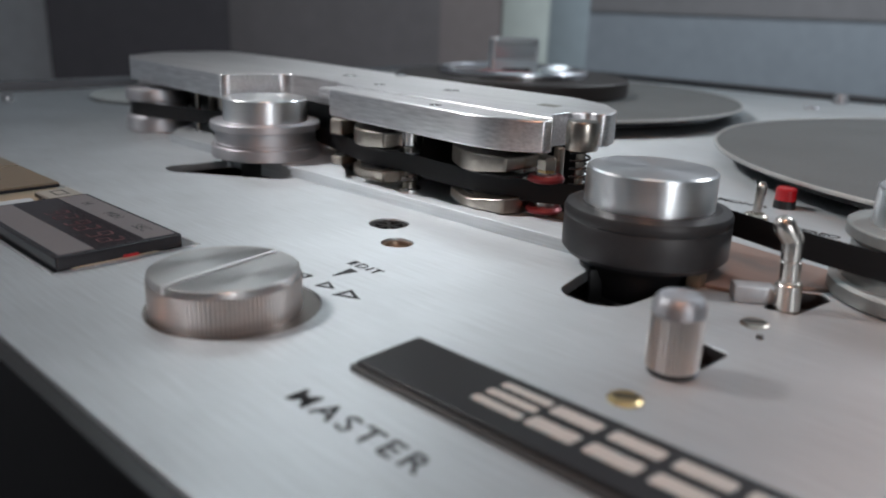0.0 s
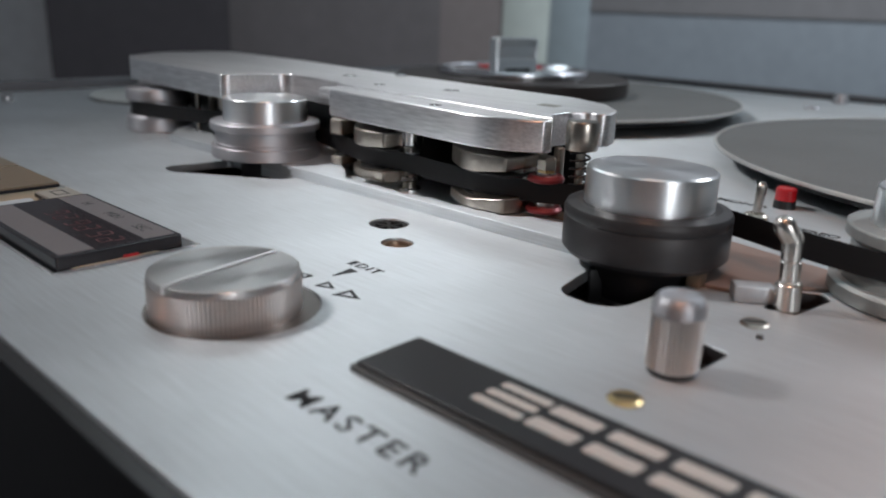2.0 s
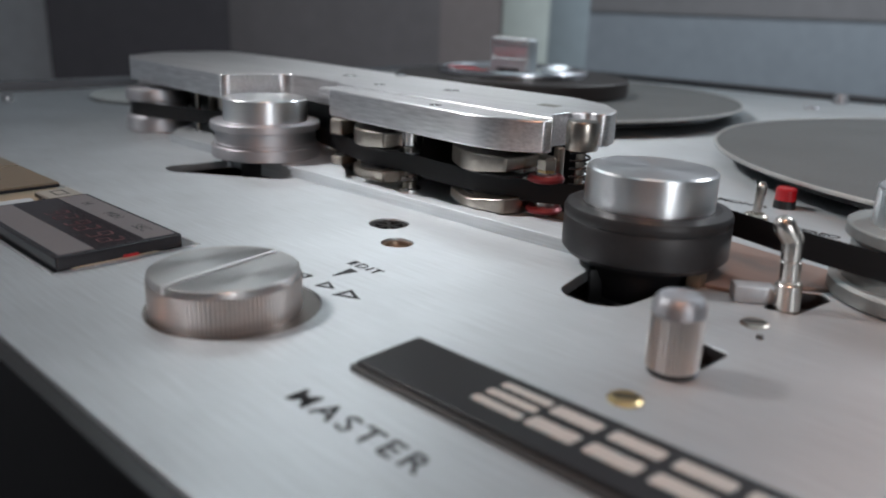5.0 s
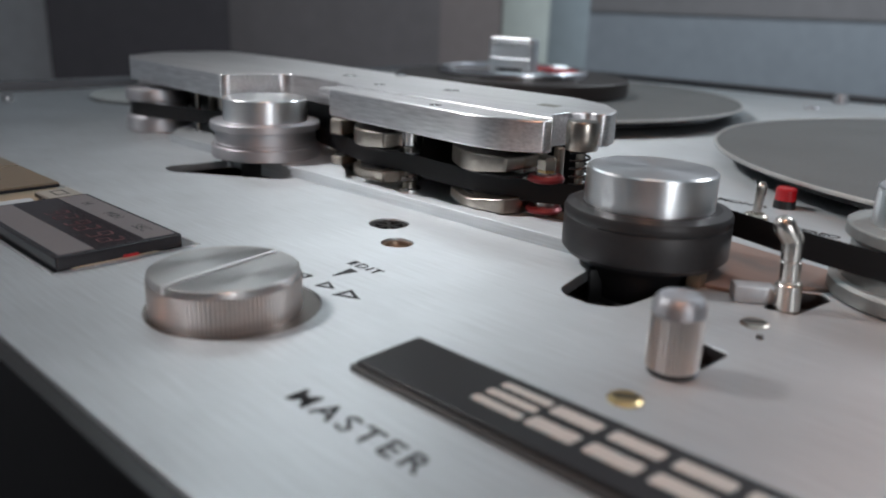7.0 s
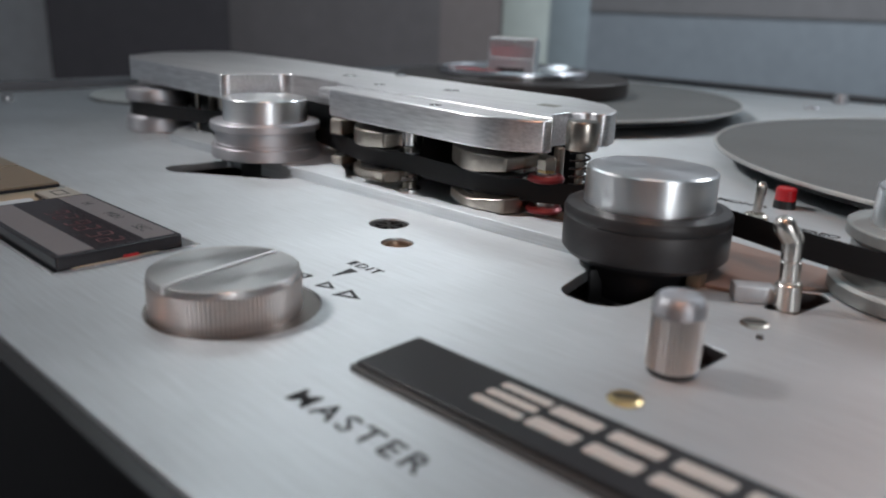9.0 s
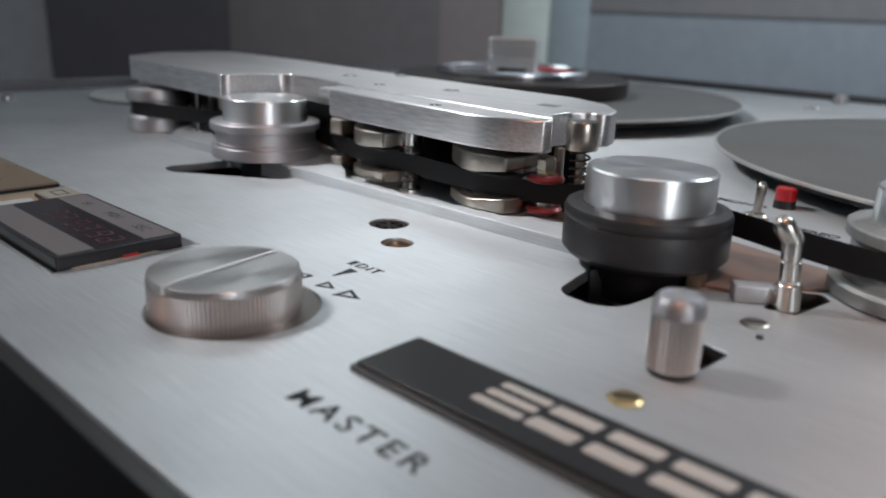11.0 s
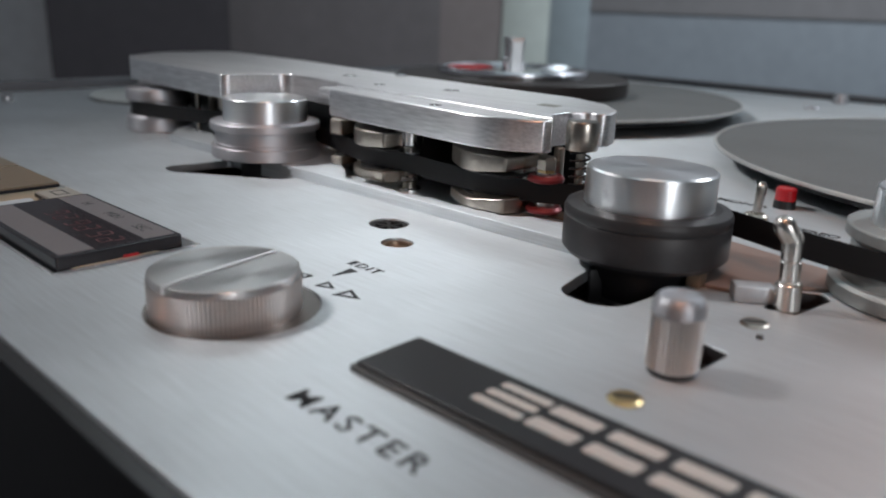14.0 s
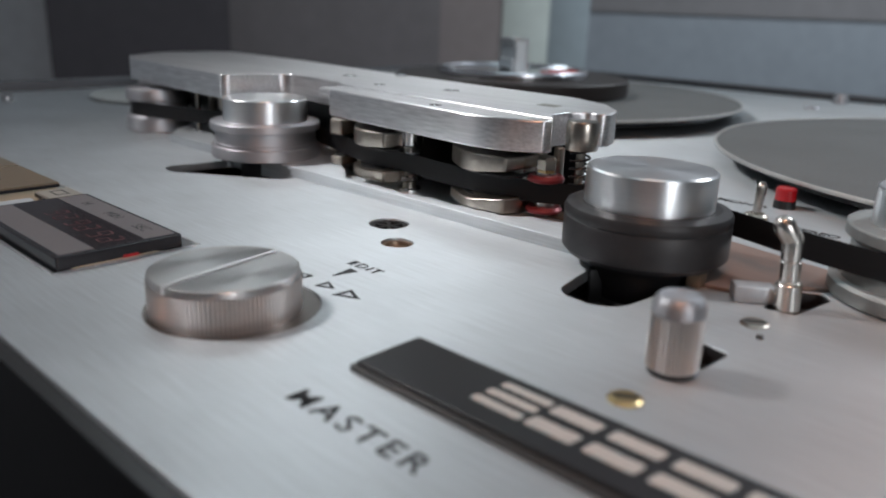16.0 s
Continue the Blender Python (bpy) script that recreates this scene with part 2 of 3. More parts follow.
ZF, ZC = -0.85, 1.75
room_box("floor", -2.6, -2.4, ZF - 0.1, 2.6, 2.6, ZF, W_FLOOR, "dark grey carpet floor of the studio", "floor")
room_box("ceiling", -2.6, -2.4, ZC, 2.6, 2.6, ZC + 0.1, W_CEIL, "dull white studio ceiling", "ceiling")
room_box("wall_far_a", -2.5, 2.2, ZF, -1.115, 2.3, ZC, W_PALE, "pale grey painted wall in shade", "wall")
room_box("wall_far_b", -1.115, 2.2, ZF, -0.03, 2.3, ZC, W_MAUVE, "mauve grey painted wall in shade", "wall")
room_box("wall_far_c", -0.03, 2.2, ZF, 0.20, 2.3, ZC, W_BROWN, "brownish grey wall strip beside the post", "wall")
room_box("wall_far_d", 0.20, 2.2, ZF, 2.5, 2.3, ZC, W_BLUE, "blue grey painted wall", "wall")
room_box("wall_left", -2.6, -2.4, ZF, -2.5, 2.3, ZC, W_PALE, "pale grey painted side wall", "wall")
room_box("wall_right", 2.5, -2.4, ZF, 2.6, 2.3, ZC, W_BLUE, "blue grey painted side wall", "wall")
# out of view; pale so that knob sides have something bright to reflect
room_box("wall_near", -2.5, -2.4, ZF, 2.5, -2.3, ZC, W_PALE, "unseen near wall, made pale to brighten reflections in the metal", "wall")

# thin darker grey sheet laid over the upper part of the blue wall
room_box("trim", 0.378, 2.1955, 0.070, 2.5, 2.1985, ZC, W_UPPER, "dull grey sheet on the upper wall", "panelling")

curtain = empty("curtain")
curtain.matrix_world = ROOM
cbm = bmesh.new()
cols = []
for k in range(61):
    cx = -1.064 + 0.474 * k / 60
    cy = 2.10 + 0.0001 * math.sin(k * 0.9)
    cols.append((cbm.verts.new((cx, cy, ZF + 0.02)), cbm.verts.new((cx, cy, ZC - 0.05)), cbm.verts.new((cx, cy + 0.03, ZF + 0.02)), cbm.verts.new((cx, cy + 0.03, ZC - 0.05))))
for a, b in zip(cols, cols[1:]):
    cbm.faces.new((a[0], b[0], b[1], a[1]))
    cbm.faces.new((b[2], a[2], a[3], b[3]))
    cbm.faces.new((a[1], b[1], b[3], a[3]))
    cbm.faces.new((b[0], a[0], a[2], b[2]))
part("cloth", cbm, W_DARK, curtain)
part("rail", box(-1.14, 2.09, ZC - 0.05, -0.56, 2.15, ZC - 0.02), BLACK, curtain)
tagged(curtain, "dark grey curtain hanging before the far wall", "curtain")

post = empty("door_post")
post.matrix_world = ROOM
part("post_face", box(0.139, 2.1962, ZF, 0.268, 2.1992, ZC, 0.001), W_POST, post, "pale green painted face")
part("post_trim", box(0.2682, 2.1955, ZF, 0.376, 2.1992, ZC, 0.001), W_POST2, post, "pale blue trim beside the post")
tagged(post, "pale painted door post against the blue grey wall", "door post")

# ---- tape machine ----
machine = empty("tape_machine")
tagged(machine, "studio reel-to-reel tape machine with a brushed aluminium deck", "tape machine")
X0, X1, Y0, Y1 = -0.545, 0.30, 0.040, 0.685
KNOB = (-0.1336, 0.0786)
RECESS = (-0.1324, 0.0796)
PINCH = (-0.0893, 0.1703)
ROLL = (-0.2546, 0.1708)
RGUIDE = (-0.0298, 0.1978)
LGUIDE = (-0.3555, 0.1785)
HUB = (-0.3330, 0.4220)
DISC2 = (-0.0100, 0.3952)

hole_a = rounded([(-0.272, 0.136, 0.006), (-0.262, 0.134, 0.006), (-0.226, 0.158, 0.004), (-0.226, 0.1635, 0.001), (-0.268, 0.1635, 0.004)])
hole_b = rounded([(-0.0962, 0.158, 0.006), (-0.0925, 0.1378, 0.006), (-0.0775, 0.1365, 0.007), (-0.0760, 0.1505, 0.004), (-0.0738, 0.168, 0.004), (-0.078, 0.178, 0.008), (-0.1, 0.180, 0.01)])
slot_k = rounded([(-0.0560, 0.1240, 0.001), (-0.0510, 0.1240, 0.001), (-0.0503, 0.1345, 0.0012), (-0.0565, 0.1360, 0.001)])
slot_p = rounded([(-0.0560, 0.1640, 0.001), (-0.0492, 0.1645, 0.001), (-0.0466, 0.1800, 0.0015), (-0.0495, 0.1835, 0.0015), (-0.0555, 0.1805, 0.0015)])
slot_s = rounded([(-0.3335, 0.1580, 0.0008), (-0.3305, 0.1580, 0.0008), (-0.3300, 0.1700, 0.0008), (-0.3330, 0.1700, 0.0008)])
counter_cut = rect(-0.3260, 0.0600, -0.1750, 0.0950)
deck_holes = [disc(*RECESS, 0.0178), hole_a, hole_b, slot_k, slot_p, slot_s, disc(-0.1585, 0.1473, 0.0057, 32), disc(-0.1431, 0.1361, 0.0042, 32), counter_cut]
deck = part("deck_plate", slab(rect(X0, Y0, X1, Y1, 0.004), -0.003, 0.0, 0.0003, deck_holes, 2), DECK, machine, "brushed aluminium deck plate")
part("casting", box(X0 + 0.01, Y0 + 0.005, -0.06, X1 - 0.01, Y1 - 0.01, -0.012), PIT, machine, "black casting under the openings", smooth=False)
part("cabinet", box(X0 - 0.004, Y0 + 0.003, ZF, X1 + 0.004, Y1 + 0.004, -0.0602), BLACK, machine, "black cabinet below the deck", smooth=False)
for nm, a in (("front_panel", (X0, Y0 - 0.0030, -0.0600, X1, Y0 - 0.0002, -0.0007)), ("side_panel", (X0, Y0 + 0.0042, -0.06, X0 + 0.004, Y1, -0.0032)), ("back_panel", (X0 + 0.0042, Y1 - 0.004, -0.06, X1, Y1, -0.0032))):
    part(nm, box(*a), BLACK, machine, smooth=False)
part("back_rim", box(X0 - 0.012, Y1 + 0.0005, -0.02, X1, Y1 + 0.018, 0.0050, 0.001), RIM, machine, "dark raised rim behind the deck")
part("side_rim", box(X0 - 0.012, Y0, -0.02, X0 - 0.0005, Y1, 0.006, 0.001), RIM, machine, "dark raised rim beside the deck")


def screw(x, y, r, z=0.0, material=STEEL, label="slotted screw head", proud=0.0006):
    s = part("screw", lathe([(r, z - 0.002), (r, z + proud * 0.4), (r * 0.8, z + proud), (0, z + proud)], 24), material, machine, label, at=(x, y, 0))
    part("slot", box(-r * 0.62, -r * 0.12, z + proud - 0.0001, r * 0.72, r * 0.16, z + proud + 0.00006), BLACK, s, smooth=False).rotation_euler = (0, 0, 0.6)
    return s


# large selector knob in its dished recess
# nearly flush dish, coloured darker than the deck to read as recessed
part("knob_recess", lathe([(0.0, -0.0030), (0.0182, -0.0030), (0.0182, -0.0005), (0.0176, -0.0005), (0.0, -0.0012)], 96), DISH, machine, "turned dish round the knob, coloured darker than the deck", at=(*RECESS, 0))
knob = part("selector_knob", lathe([(0.0150, -0.0025), (0.0151, -0.0020), (0.0151, 0.0062), (0.0146, 0.0072), (0.0, 0.0072)], 96), TURNED, machine, "large turned aluminium knob with a knurled rim", at=(*KNOB, 0))
kb = bmesh.new()
N = 110
ring = []
for i in range(N * 2):
    a = math.pi * i / N
    r = 0.0155 if i % 2 else 0.01518
    ring.append([kb.verts.new((r * math.cos(a), r * math.sin(a), z)) for z in (-0.0018, 0.0066)])
for i in range(2 * N):
    j = (i + 1) % (2 * N)
    kb.faces.new((ring[i][0], ring[j][0], ring[j][1], ring[i][1]))
part("knurled_rim", kb, KNURL, knob, smooth=False)
for side in (1, -1):
    a0 = math.asin(0.0006 / 0.0152)
    pts = [(0.0152 * math.cos(a0 + (math.pi - 2 * a0) * k / 40), side * 0.0152 * math.sin(a0 + (math.pi - 2 * a0) * k / 40)) for k in range(41)]
    h = part("top_half", slab(pts, 0.0060, 0.0082, 0.0004, (), 4), KNOBTOP, knob)
    h.rotation_euler = (0, 0, radians(100))

# lettering and pointers on the deck
lettering("MASTER", 0.0062, -0.0930, 0.0640, 0.00008, INK, machine, "lettering", "black engraved word", 1.12, 0, 0.00005, 1.28)
lettering("EDIT", 0.0041, -0.1383, 0.1146, 0.00008, INK, machine, "lettering", "black engraved word", 1.05, 0, 0.00006, 1.26)
lettering("MONO", 0.0054, -0.1095, 0.2570, 0.00008, INK, machine, "lettering", "black engraved word", 1.0, 0, 0.00012)
lettering("STEREO", 0.0047, -0.0790, 0.2372, 0.00008, INK, machine, "lettering", "black engraved word", 1.0, 0, 0.00012)


def pointer(points, hole=None):
    part("pointer_mark", slab(points, 0.00002, 0.00010, 0.00001, [hole] if hole else (), 0), INK, machine, "black engraved triangle", smooth=False)


def tri_hole(p, k=0.52):
    cx, cy = sum(q[0] for q in p) / 3, sum(q[1] for q in p) / 3
    return [(cx + (x - cx) * k, cy + (y - cy) * k) for x, y in p]


pointer([(-0.1333, 0.1060), (-0.1316, 0.1125), (-0.1346, 0.1128)])
for p in ([(-0.1307, 0.0989), (-0.1262, 0.1012), (-0.1307, 0.1032)], [(-0.1236, 0.0984), (-0.1177, 0.1012), (-0.1232, 0.1036)], [(-0.1405, 0.1022), (-0.1362, 0.1000), (-0.1362, 0.1030)]):
    pointer(p, tri_hole(p))

# holes with a threaded insert and a screw
part("plug", lathe([(0.0062, -0.0040), (0.0062, -0.0005), (0.0042, -0.0005), (0.0038, -0.0016), (0.0, -0.0016)], 32), PIT, machine, "black socket screw in its hole", at=(-0.1585, 0.1473, 0))
for k in range(3):
    part("key_web", box(-0.004, -0.0005, -0.0018, 0.004, 0.0005, -0.0006, 0.0001), BLACK, machine).matrix_world = Matrix.Translation((-0.1585, 0.1473, 0)) @ Matrix.Rotation(k * math.pi / 3 + 0.3, 4, "Z")
part("insert", lathe([(0.0047, -0.0040), (0.0047, -0.0005), (0.0033, -0.0007), (0.0030, -0.0016), (0.0, -0.0016)], 32), COPPER, machine, "nickel screw sunk in the deck", at=(-0.1431, 0.1361, 0))
screw(-0.0531, 0.1530, 0.0030, 0.0, NICKEL)
screw(-0.0494, 0.1464, 0.0008, 0.0, PLATE_EDGE, "tiny pin")
screw(-0.0546, 0.1040, 0.0030, 0.0, BRASS, "brass slotted screw")
screw(-0.4960, 0.1566, 0.0030, 0.001, CHROME, "chrome cap screw at the deck edge", 0.003)
screw(-0.1940, 0.6650, 0.0055, 0.002, SATIN, "dull cap screw at the deck edge", 0.005)
screw(-0.1930, 0.5990, 0.0055, 0.0, SATIN, "dull cap screw at the deck edge", 0.002)

# name plate with plain pale shapes
plate = part("name_plate", slab(rect(-0.0922, 0.0784, 0.0300, 0.0938, 0.0006), 0.0002, 0.0020, 0.0003), PLATE, machine, "black name plate with a bevelled edge")
part("plate_edge", slab(rect(-0.0931, 0.0776, 0.0310, 0.0943, 0.0006), 0.0, 0.0012, 0.0002), PLATE_EDGE, plate)


def bar(x0, y0, x1, y1):
    lean = 0.12
    pts = [(x0 + lean * (y0 - 0.083), y0, 0.0005), (x1 + lean * (y0 - 0.083), y0, 0.0005), (x1 + lean * (y1 - 0.083), y1, 0.0005), (x0 + lean * (y1 - 0.083), y1, 0.0005)]
    part("pale_bar", slab(rounded(pts, 4), 0.00202, 0.0021, 0.00001, (), 0), WHITE, plate, "plain pale bar", smooth=False)


for y0, y1 in ((0.0828, 0.0848), (0.0861, 0.0881), (0.0894, 0.0914)):
    bar(-0.0702, y0, -0.0606, y1)
for x in (-0.0596, -0.0494, -0.0392, -0.0290, -0.0188):
    bar(x, 0.0882, x + 0.0084, 0.0912)
    bar(x, 0.0828, x + 0.0084, 0.0860)

# time counter under smoked acrylic, and the push buttons beside it
counter = part("time_counter", slab(rect(-0.2325, 0.0608, -0.1755, 0.0918, 0.0008), -0.0010, 0.0034, 0.0004), EDGE, machine, "time counter under a smoked acrylic window")
part("display_foil", slab(rect(-0.2312, 0.0622, -0.1772, 0.0703), 0.0032, 0.00346, 0.00002, (), 0), FOIL, counter, smooth=False)
part("display_foil", slab(rect(-0.2312, 0.0828, -0.1772, 0.0908), 0.0032, 0.00346, 0.00002, (), 0), FOIL, counter, smooth=False)
part("display_window", slab(rect(-0.2312, 0.0704, -0.1772, 0.0827), 0.0032, 0.00344, 0.00002, (), 0), SMOKE, counter, "dark smoked display window", smooth=False)
for k in range(6):
    x = -0.2170 + 0.0060 * k + (0.0014 if k > 1 else 0) + (0.0014 if k > 3 else 0)
    for a, b, c, d in ((0.0003, 0.0734, 0.0031, 0.0737), (0.0006, 0.0762, 0.0034, 0.0765), (0.0009, 0.0790, 0.0037, 0.0793), (0.0031, 0.0736, 0.0034, 0.0763), (0.0, 0.0736, 0.0003, 0.0763) if k % 2 else (0.0006, 0.0764, 0.0009, 0.0791), (0.0036, 0.0764, 0.0039, 0.0791)):
        part("led_segment", box(x + a, b, 0.00344, x + c, d, 0.00348), LED, counter, smooth=False)
lettering("H", 0.0042, -0.2215, 0.0853, 0.00347, INK, counter)
lettering("MIN", 0.0042, -0.2070, 0.0853, 0.00347, INK, counter)
lettering("SEC", 0.0042, -0.1905, 0.0853, 0.00347, INK, counter)
part("light_strip", box(-0.17551, 0.0762, 0.0004, -0.1752, 0.0800, 0.0010), RED, counter, "red translucent strip below the window", smooth=False)
part("light_strip", box(-0.17551, 0.0640, 0.0, -0.1751, 0.0850, 0.0004), IVORY, counter, "ivory strip below the window", smooth=False)
part("counter_tray", slab(rect(-0.3290, 0.0580, -0.1730, 0.0970), -0.0075, -0.0031, 0.0002), ZINC, machine, "grey metal tray under the buttons")
part("cutout_trim", slab(rect(-0.3270, 0.0592, -0.1742, 0.0958), 0.0, 0.0003, 0.0001, [rect(-0.3260, 0.0600, -0.1750, 0.0950)], 1), COVER, machine)


def push_button(x0, y0, x1, y1, z, mark, face=BEIGE):
    b = part("push_button", slab(rect(x0, y0, x1, y1, 0.0006), z - 0.0017, z, 0.0004), face, machine, "amber acrylic push button")
    part("button_body", box(x0 + 0.0006, y0 + 0.0006, -0.0031, x1 - 0.0006, y1 - 0.0006, z - 0.0017), IVORY, b, "ivory button body", smooth=False)
    part("button_rim", slab(rect(x0 - 0.0003, y0 - 0.0003, x1 + 0.0003, y1 + 0.0003, 0.0008), z - 0.0016, z - 0.0006, 0.0002, [rect(x0 + 0.0001, y0 + 0.0001, x1 - 0.0001, y1 - 0.0001)], 1), EDGE, b)
    if mark:
        cx, cy = (x0 + x1) / 2, (y0 + y1) / 2
        part("button_mark", slab(rect(cx - 0.003, cy - 0.002, cx + 0.003, cy + 0.002), z, z + 0.00006, 0.00001, [rect(cx - 0.0024, cy - 0.0014, cx + 0.0024, cy + 0.0014)], 0), INK, b, smooth=False)


push_button(-0.2830, 0.0620, -0.2500, 0.0905, 0.0040, True)
push_button(-0.3180, 0.0620, -0.2842, 0.0905, 0.0040, True)
push_button(-0.2455, 0.0815, -0.2340, 0.0915, 0.0030, True, PALE_ACRYLIC)
push_button(-0.2455, 0.0620, -0.2340, 0.0800, 0.0014, False, ZINC)

# pinch roller with its pressure arm
part("pressure_arm", lathe([(0.0135, -0.0120), (0.0135, -0.0085), (0.0118, -0.0070), (0.0122, -0.0030), (0.0150, 0.0022), (0.0158, 0.0034), (0, 0.0036)], 56), BLACK, machine, "black tapered hub of the pressure arm", at=(*PINCH, 0))
part("arm_dish", lathe([(0.0195, -0.0120), (0.0200, -0.0095), (0.0190, -0.0088), (0.0130, -0.0080)], 56), PLATE, machine, "glossy black dish below the hub", at=(PINCH[0] + 0.004, PINCH[1] - 0.010, 0))
part("arm_clip", box(-0.0010, -0.0020, -0.004, 0.0026, 0.0020, 0.0032, 0.0005), COPPER, machine, "brown copper clip beside the hub", at=(-0.0735, 0.1665, 0))
for k in (-2.5, -2.0):
    part("arm_claw", box(0.009, -0.0012, -0.0085, 0.0155, 0.0012, 0.0005, 0.0005), BLACK, machine).matrix_world = Matrix.Translation((*PINCH, 0)) @ Matrix.Rotation(k, 4, "Z")
pinch = empty("pinch_roller", (*PINCH, 0))
pinch.parent = machine
part("tyre", lathe([(0.0170, 0.0034), (0.0190, 0.0034), (0.0203, 0.0048), (0.0204, 0.0060), (0.0204, 0.0122), (0.0201, 0.0127), (0.0204, 0.0132), (0.0204, 0.0146), (0.0199, 0.0156), (0.0176, 0.0162), (0.0160, 0.0162)], 96), RUBBER, pinch, "black rubber tyre")
part("cap", lathe([(0.0158, 0.0155), (0.0158, 0.0243), (0.0157, 0.0247), (0.0152, 0.0251), (0.0, 0.0251)], 96), TURNED, pinch, "turned aluminium cap")


def flanged_roller(name, at, label, material=SATIN, low=0.0036):
    r = empty(name, (*at, 0))
    r.parent = machine
    r["label"] = label
    part("lower_flange", lathe([(0.0185, low), (0.0204, low), (0.0207, low + 0.0003), (0.0207, 0.0078), (0.0205, 0.0080), (0.0193, 0.0081)], 96), material, r)
    part("barrel", lathe([(0.0193, 0.0078), (0.0196, 0.0082), (0.0196, 0.0092), (0.0192, 0.0094), (0.0192, 0.0138), (0.0188, 0.0142)], 96), material, r)
    part("upper_flange", lathe([(0.0190, 0.0138), (0.0206, 0.0140), (0.0209, 0.0143), (0.0209, 0.0166), (0.0206, 0.0169), (0.0165, 0.0171)], 96), material, r)
    part("cap", lathe([(0.0159, 0.0165), (0.0159, 0.0252), (0.0156, 0.0256), (0.0, 0.0256)], 96), TURNED, r, "turned aluminium cap")
    part("spindle", lathe([(0.010, -0.012), (0.010, 0.004)], 32), BLACK, machine, at=(*at, 0))
    return r


roller = flanged_roller("guide_roller", ROLL, "flanged aluminium guide roller beside the head cover")
DULLZINC = node_mat("dull_worn_zinc", (0.34, 0.355, 0.35), 0.58, 0.75, (400, 400, 400), 0.14, 0.12, 0.1)
rguide = flanged_roller("guide_roller", RGUIDE, "flanged aluminium guide roller behind the pinch roller", DULLZINC, 0.0044)

part("guide_dish", lathe([(0.0215, 0.0), (0.0228, 0.0006), (0.0228, 0.0036), (0.0220, 0.0044), (0.0180, 0.0048)], 80), DULLZINC, machine, "pale dished foot of the guide roller", at=(*RGUIDE, 0))

# head block: base plate, heads, guides, cover
base = part("head_base", slab(rounded([(-0.3180, 0.1636, 0.002), (-0.1040, 0.1636, 0.003), (-0.1040, 0.1720, 0.002), (-0.1080, 0.2300, 0.004), (-0.3450, 0.2400, 0.01), (-0.3320, 0.1750, 0.01)]), 0.0, 0.0036, 0.0003, [rounded([(-0.2280, 0.1850, 0.003), (-0.2105, 0.1745, 0.002), (-0.2020, 0.1672, 0.005), (-0.1700, 0.1672, 0.01), (-0.1545, 0.1680, 0.006), (-0.1440, 0.1706, 0.006), (-0.1355, 0.1765, 0.004), (-0.1210, 0.1830, 0.003), (-0.1190, 0.2120, 0.004), (-0.2280, 0.2150, 0.004)])], 3), DECK, machine, "raised aluminium head base with a cut-out")
part("head_well", box(-0.2300, 0.1702, -0.0115, -0.1160, 0.2200, -0.0010), PIT, machine, "black well under the heads", smooth=False)
part("head_shield_wall", box(-0.2280, 0.1990, 0.0, -0.1300, 0.2040, 0.0226), BLACK, machine, "black shield behind the heads", smooth=False)


def head(outline, label, low=0.0038, rise=0.0):
    """A head can between two shields whose front bulges towards the tape."""
    xs, back = [p[0] for p in outline], outline[0][1]
    mid = sum(p[1] for p in outline) / len(outline)
    h = part("tape_head", box(min(xs) + 0.003, mid + 0.002, -0.001, max(xs) - 0.003, back, 0.0200, 0.001), STEEL, machine, label)
    middle = sum(xs) / len(xs)
    for nm, z0, z1, r in (("upper_shield", 0.0147, 0.0205, 0.0008), ("lower_shield", low, 0.0068, 0.0006)):
        bm = slab(rounded(outline, 10), z0, z1, r, (), 4)
        for v in bm.verts:   # the tape window slopes up towards one end
            if v.co.x > middle and (v.co.z < 0.0165 if nm == "upper_shield" else v.co.z > 0.0050):
                v.co.z += rise * (v.co.x - middle) / (max(xs) - middle)
        part(nm, bm, NICKEL, h, "worn nickel shield")
    for z in (0.0070, 0.0142):
        part("shield_washer", slab(rounded([(x * 0.86 + 0.14 * sum(xs) / len(xs), y * 0.86 + 0.14 * back, r * 0.8) for x, y, r in outline], 6), z - 0.0004, z + 0.0004, 0.0001, (), 1), BLACK, h)
    return h


head([(-0.1625, 0.1880, 0.001), (-0.1622, 0.1765, 0.006), (-0.1490, 0.1682, 0.014), (-0.1345, 0.1695, 0.0014), (-0.1325, 0.1760, 0.0012), (-0.1325, 0.1880, 0.001)], "reproducing head in a worn nickel shield", rise=0.0019)
head([(-0.2100, 0.1880, 0.001), (-0.2098, 0.1775, 0.005), (-0.2010, 0.1702, 0.012), (-0.1868, 0.1708, 0.0014), (-0.1850, 0.1760, 0.0012), (-0.1850, 0.1880, 0.001)], "recording head in a worn nickel shield", rise=0.0009)
head([(-0.2280, 0.1940, 0.001), (-0.2280, 0.1820, 0.0012), (-0.2240, 0.1780, 0.002), (-0.2190, 0.1790, 0.0008), (-0.2188, 0.1940, 0.001)], "erase head in a nickel shield")
head([(-0.3110, 0.1980, 0.001), (-0.3110, 0.1840, 0.002), (-0.3040, 0.1800, 0.004), (-0.2950, 0.1810, 0.001), (-0.2945, 0.1980, 0.001)], "nickel tape cleaner block")


def guide_pin(x, y, r, material=STEEL):
    g = part("guide_pin", lathe([(r * 0.55, -0.001), (r * 0.55, 0.0210), (0, 0.0210)], 24), NICKEL, machine, "steel tape guide pin", at=(x, y, 0))
    for z0, z1 in ((-0.0005, 0.0019), (0.0041, 0.0062), (0.0120, 0.0141), (0.0159, 0.0226)):
        part("collar", lathe(turned(r, z0, z1, 0.0005), 32), material, g)


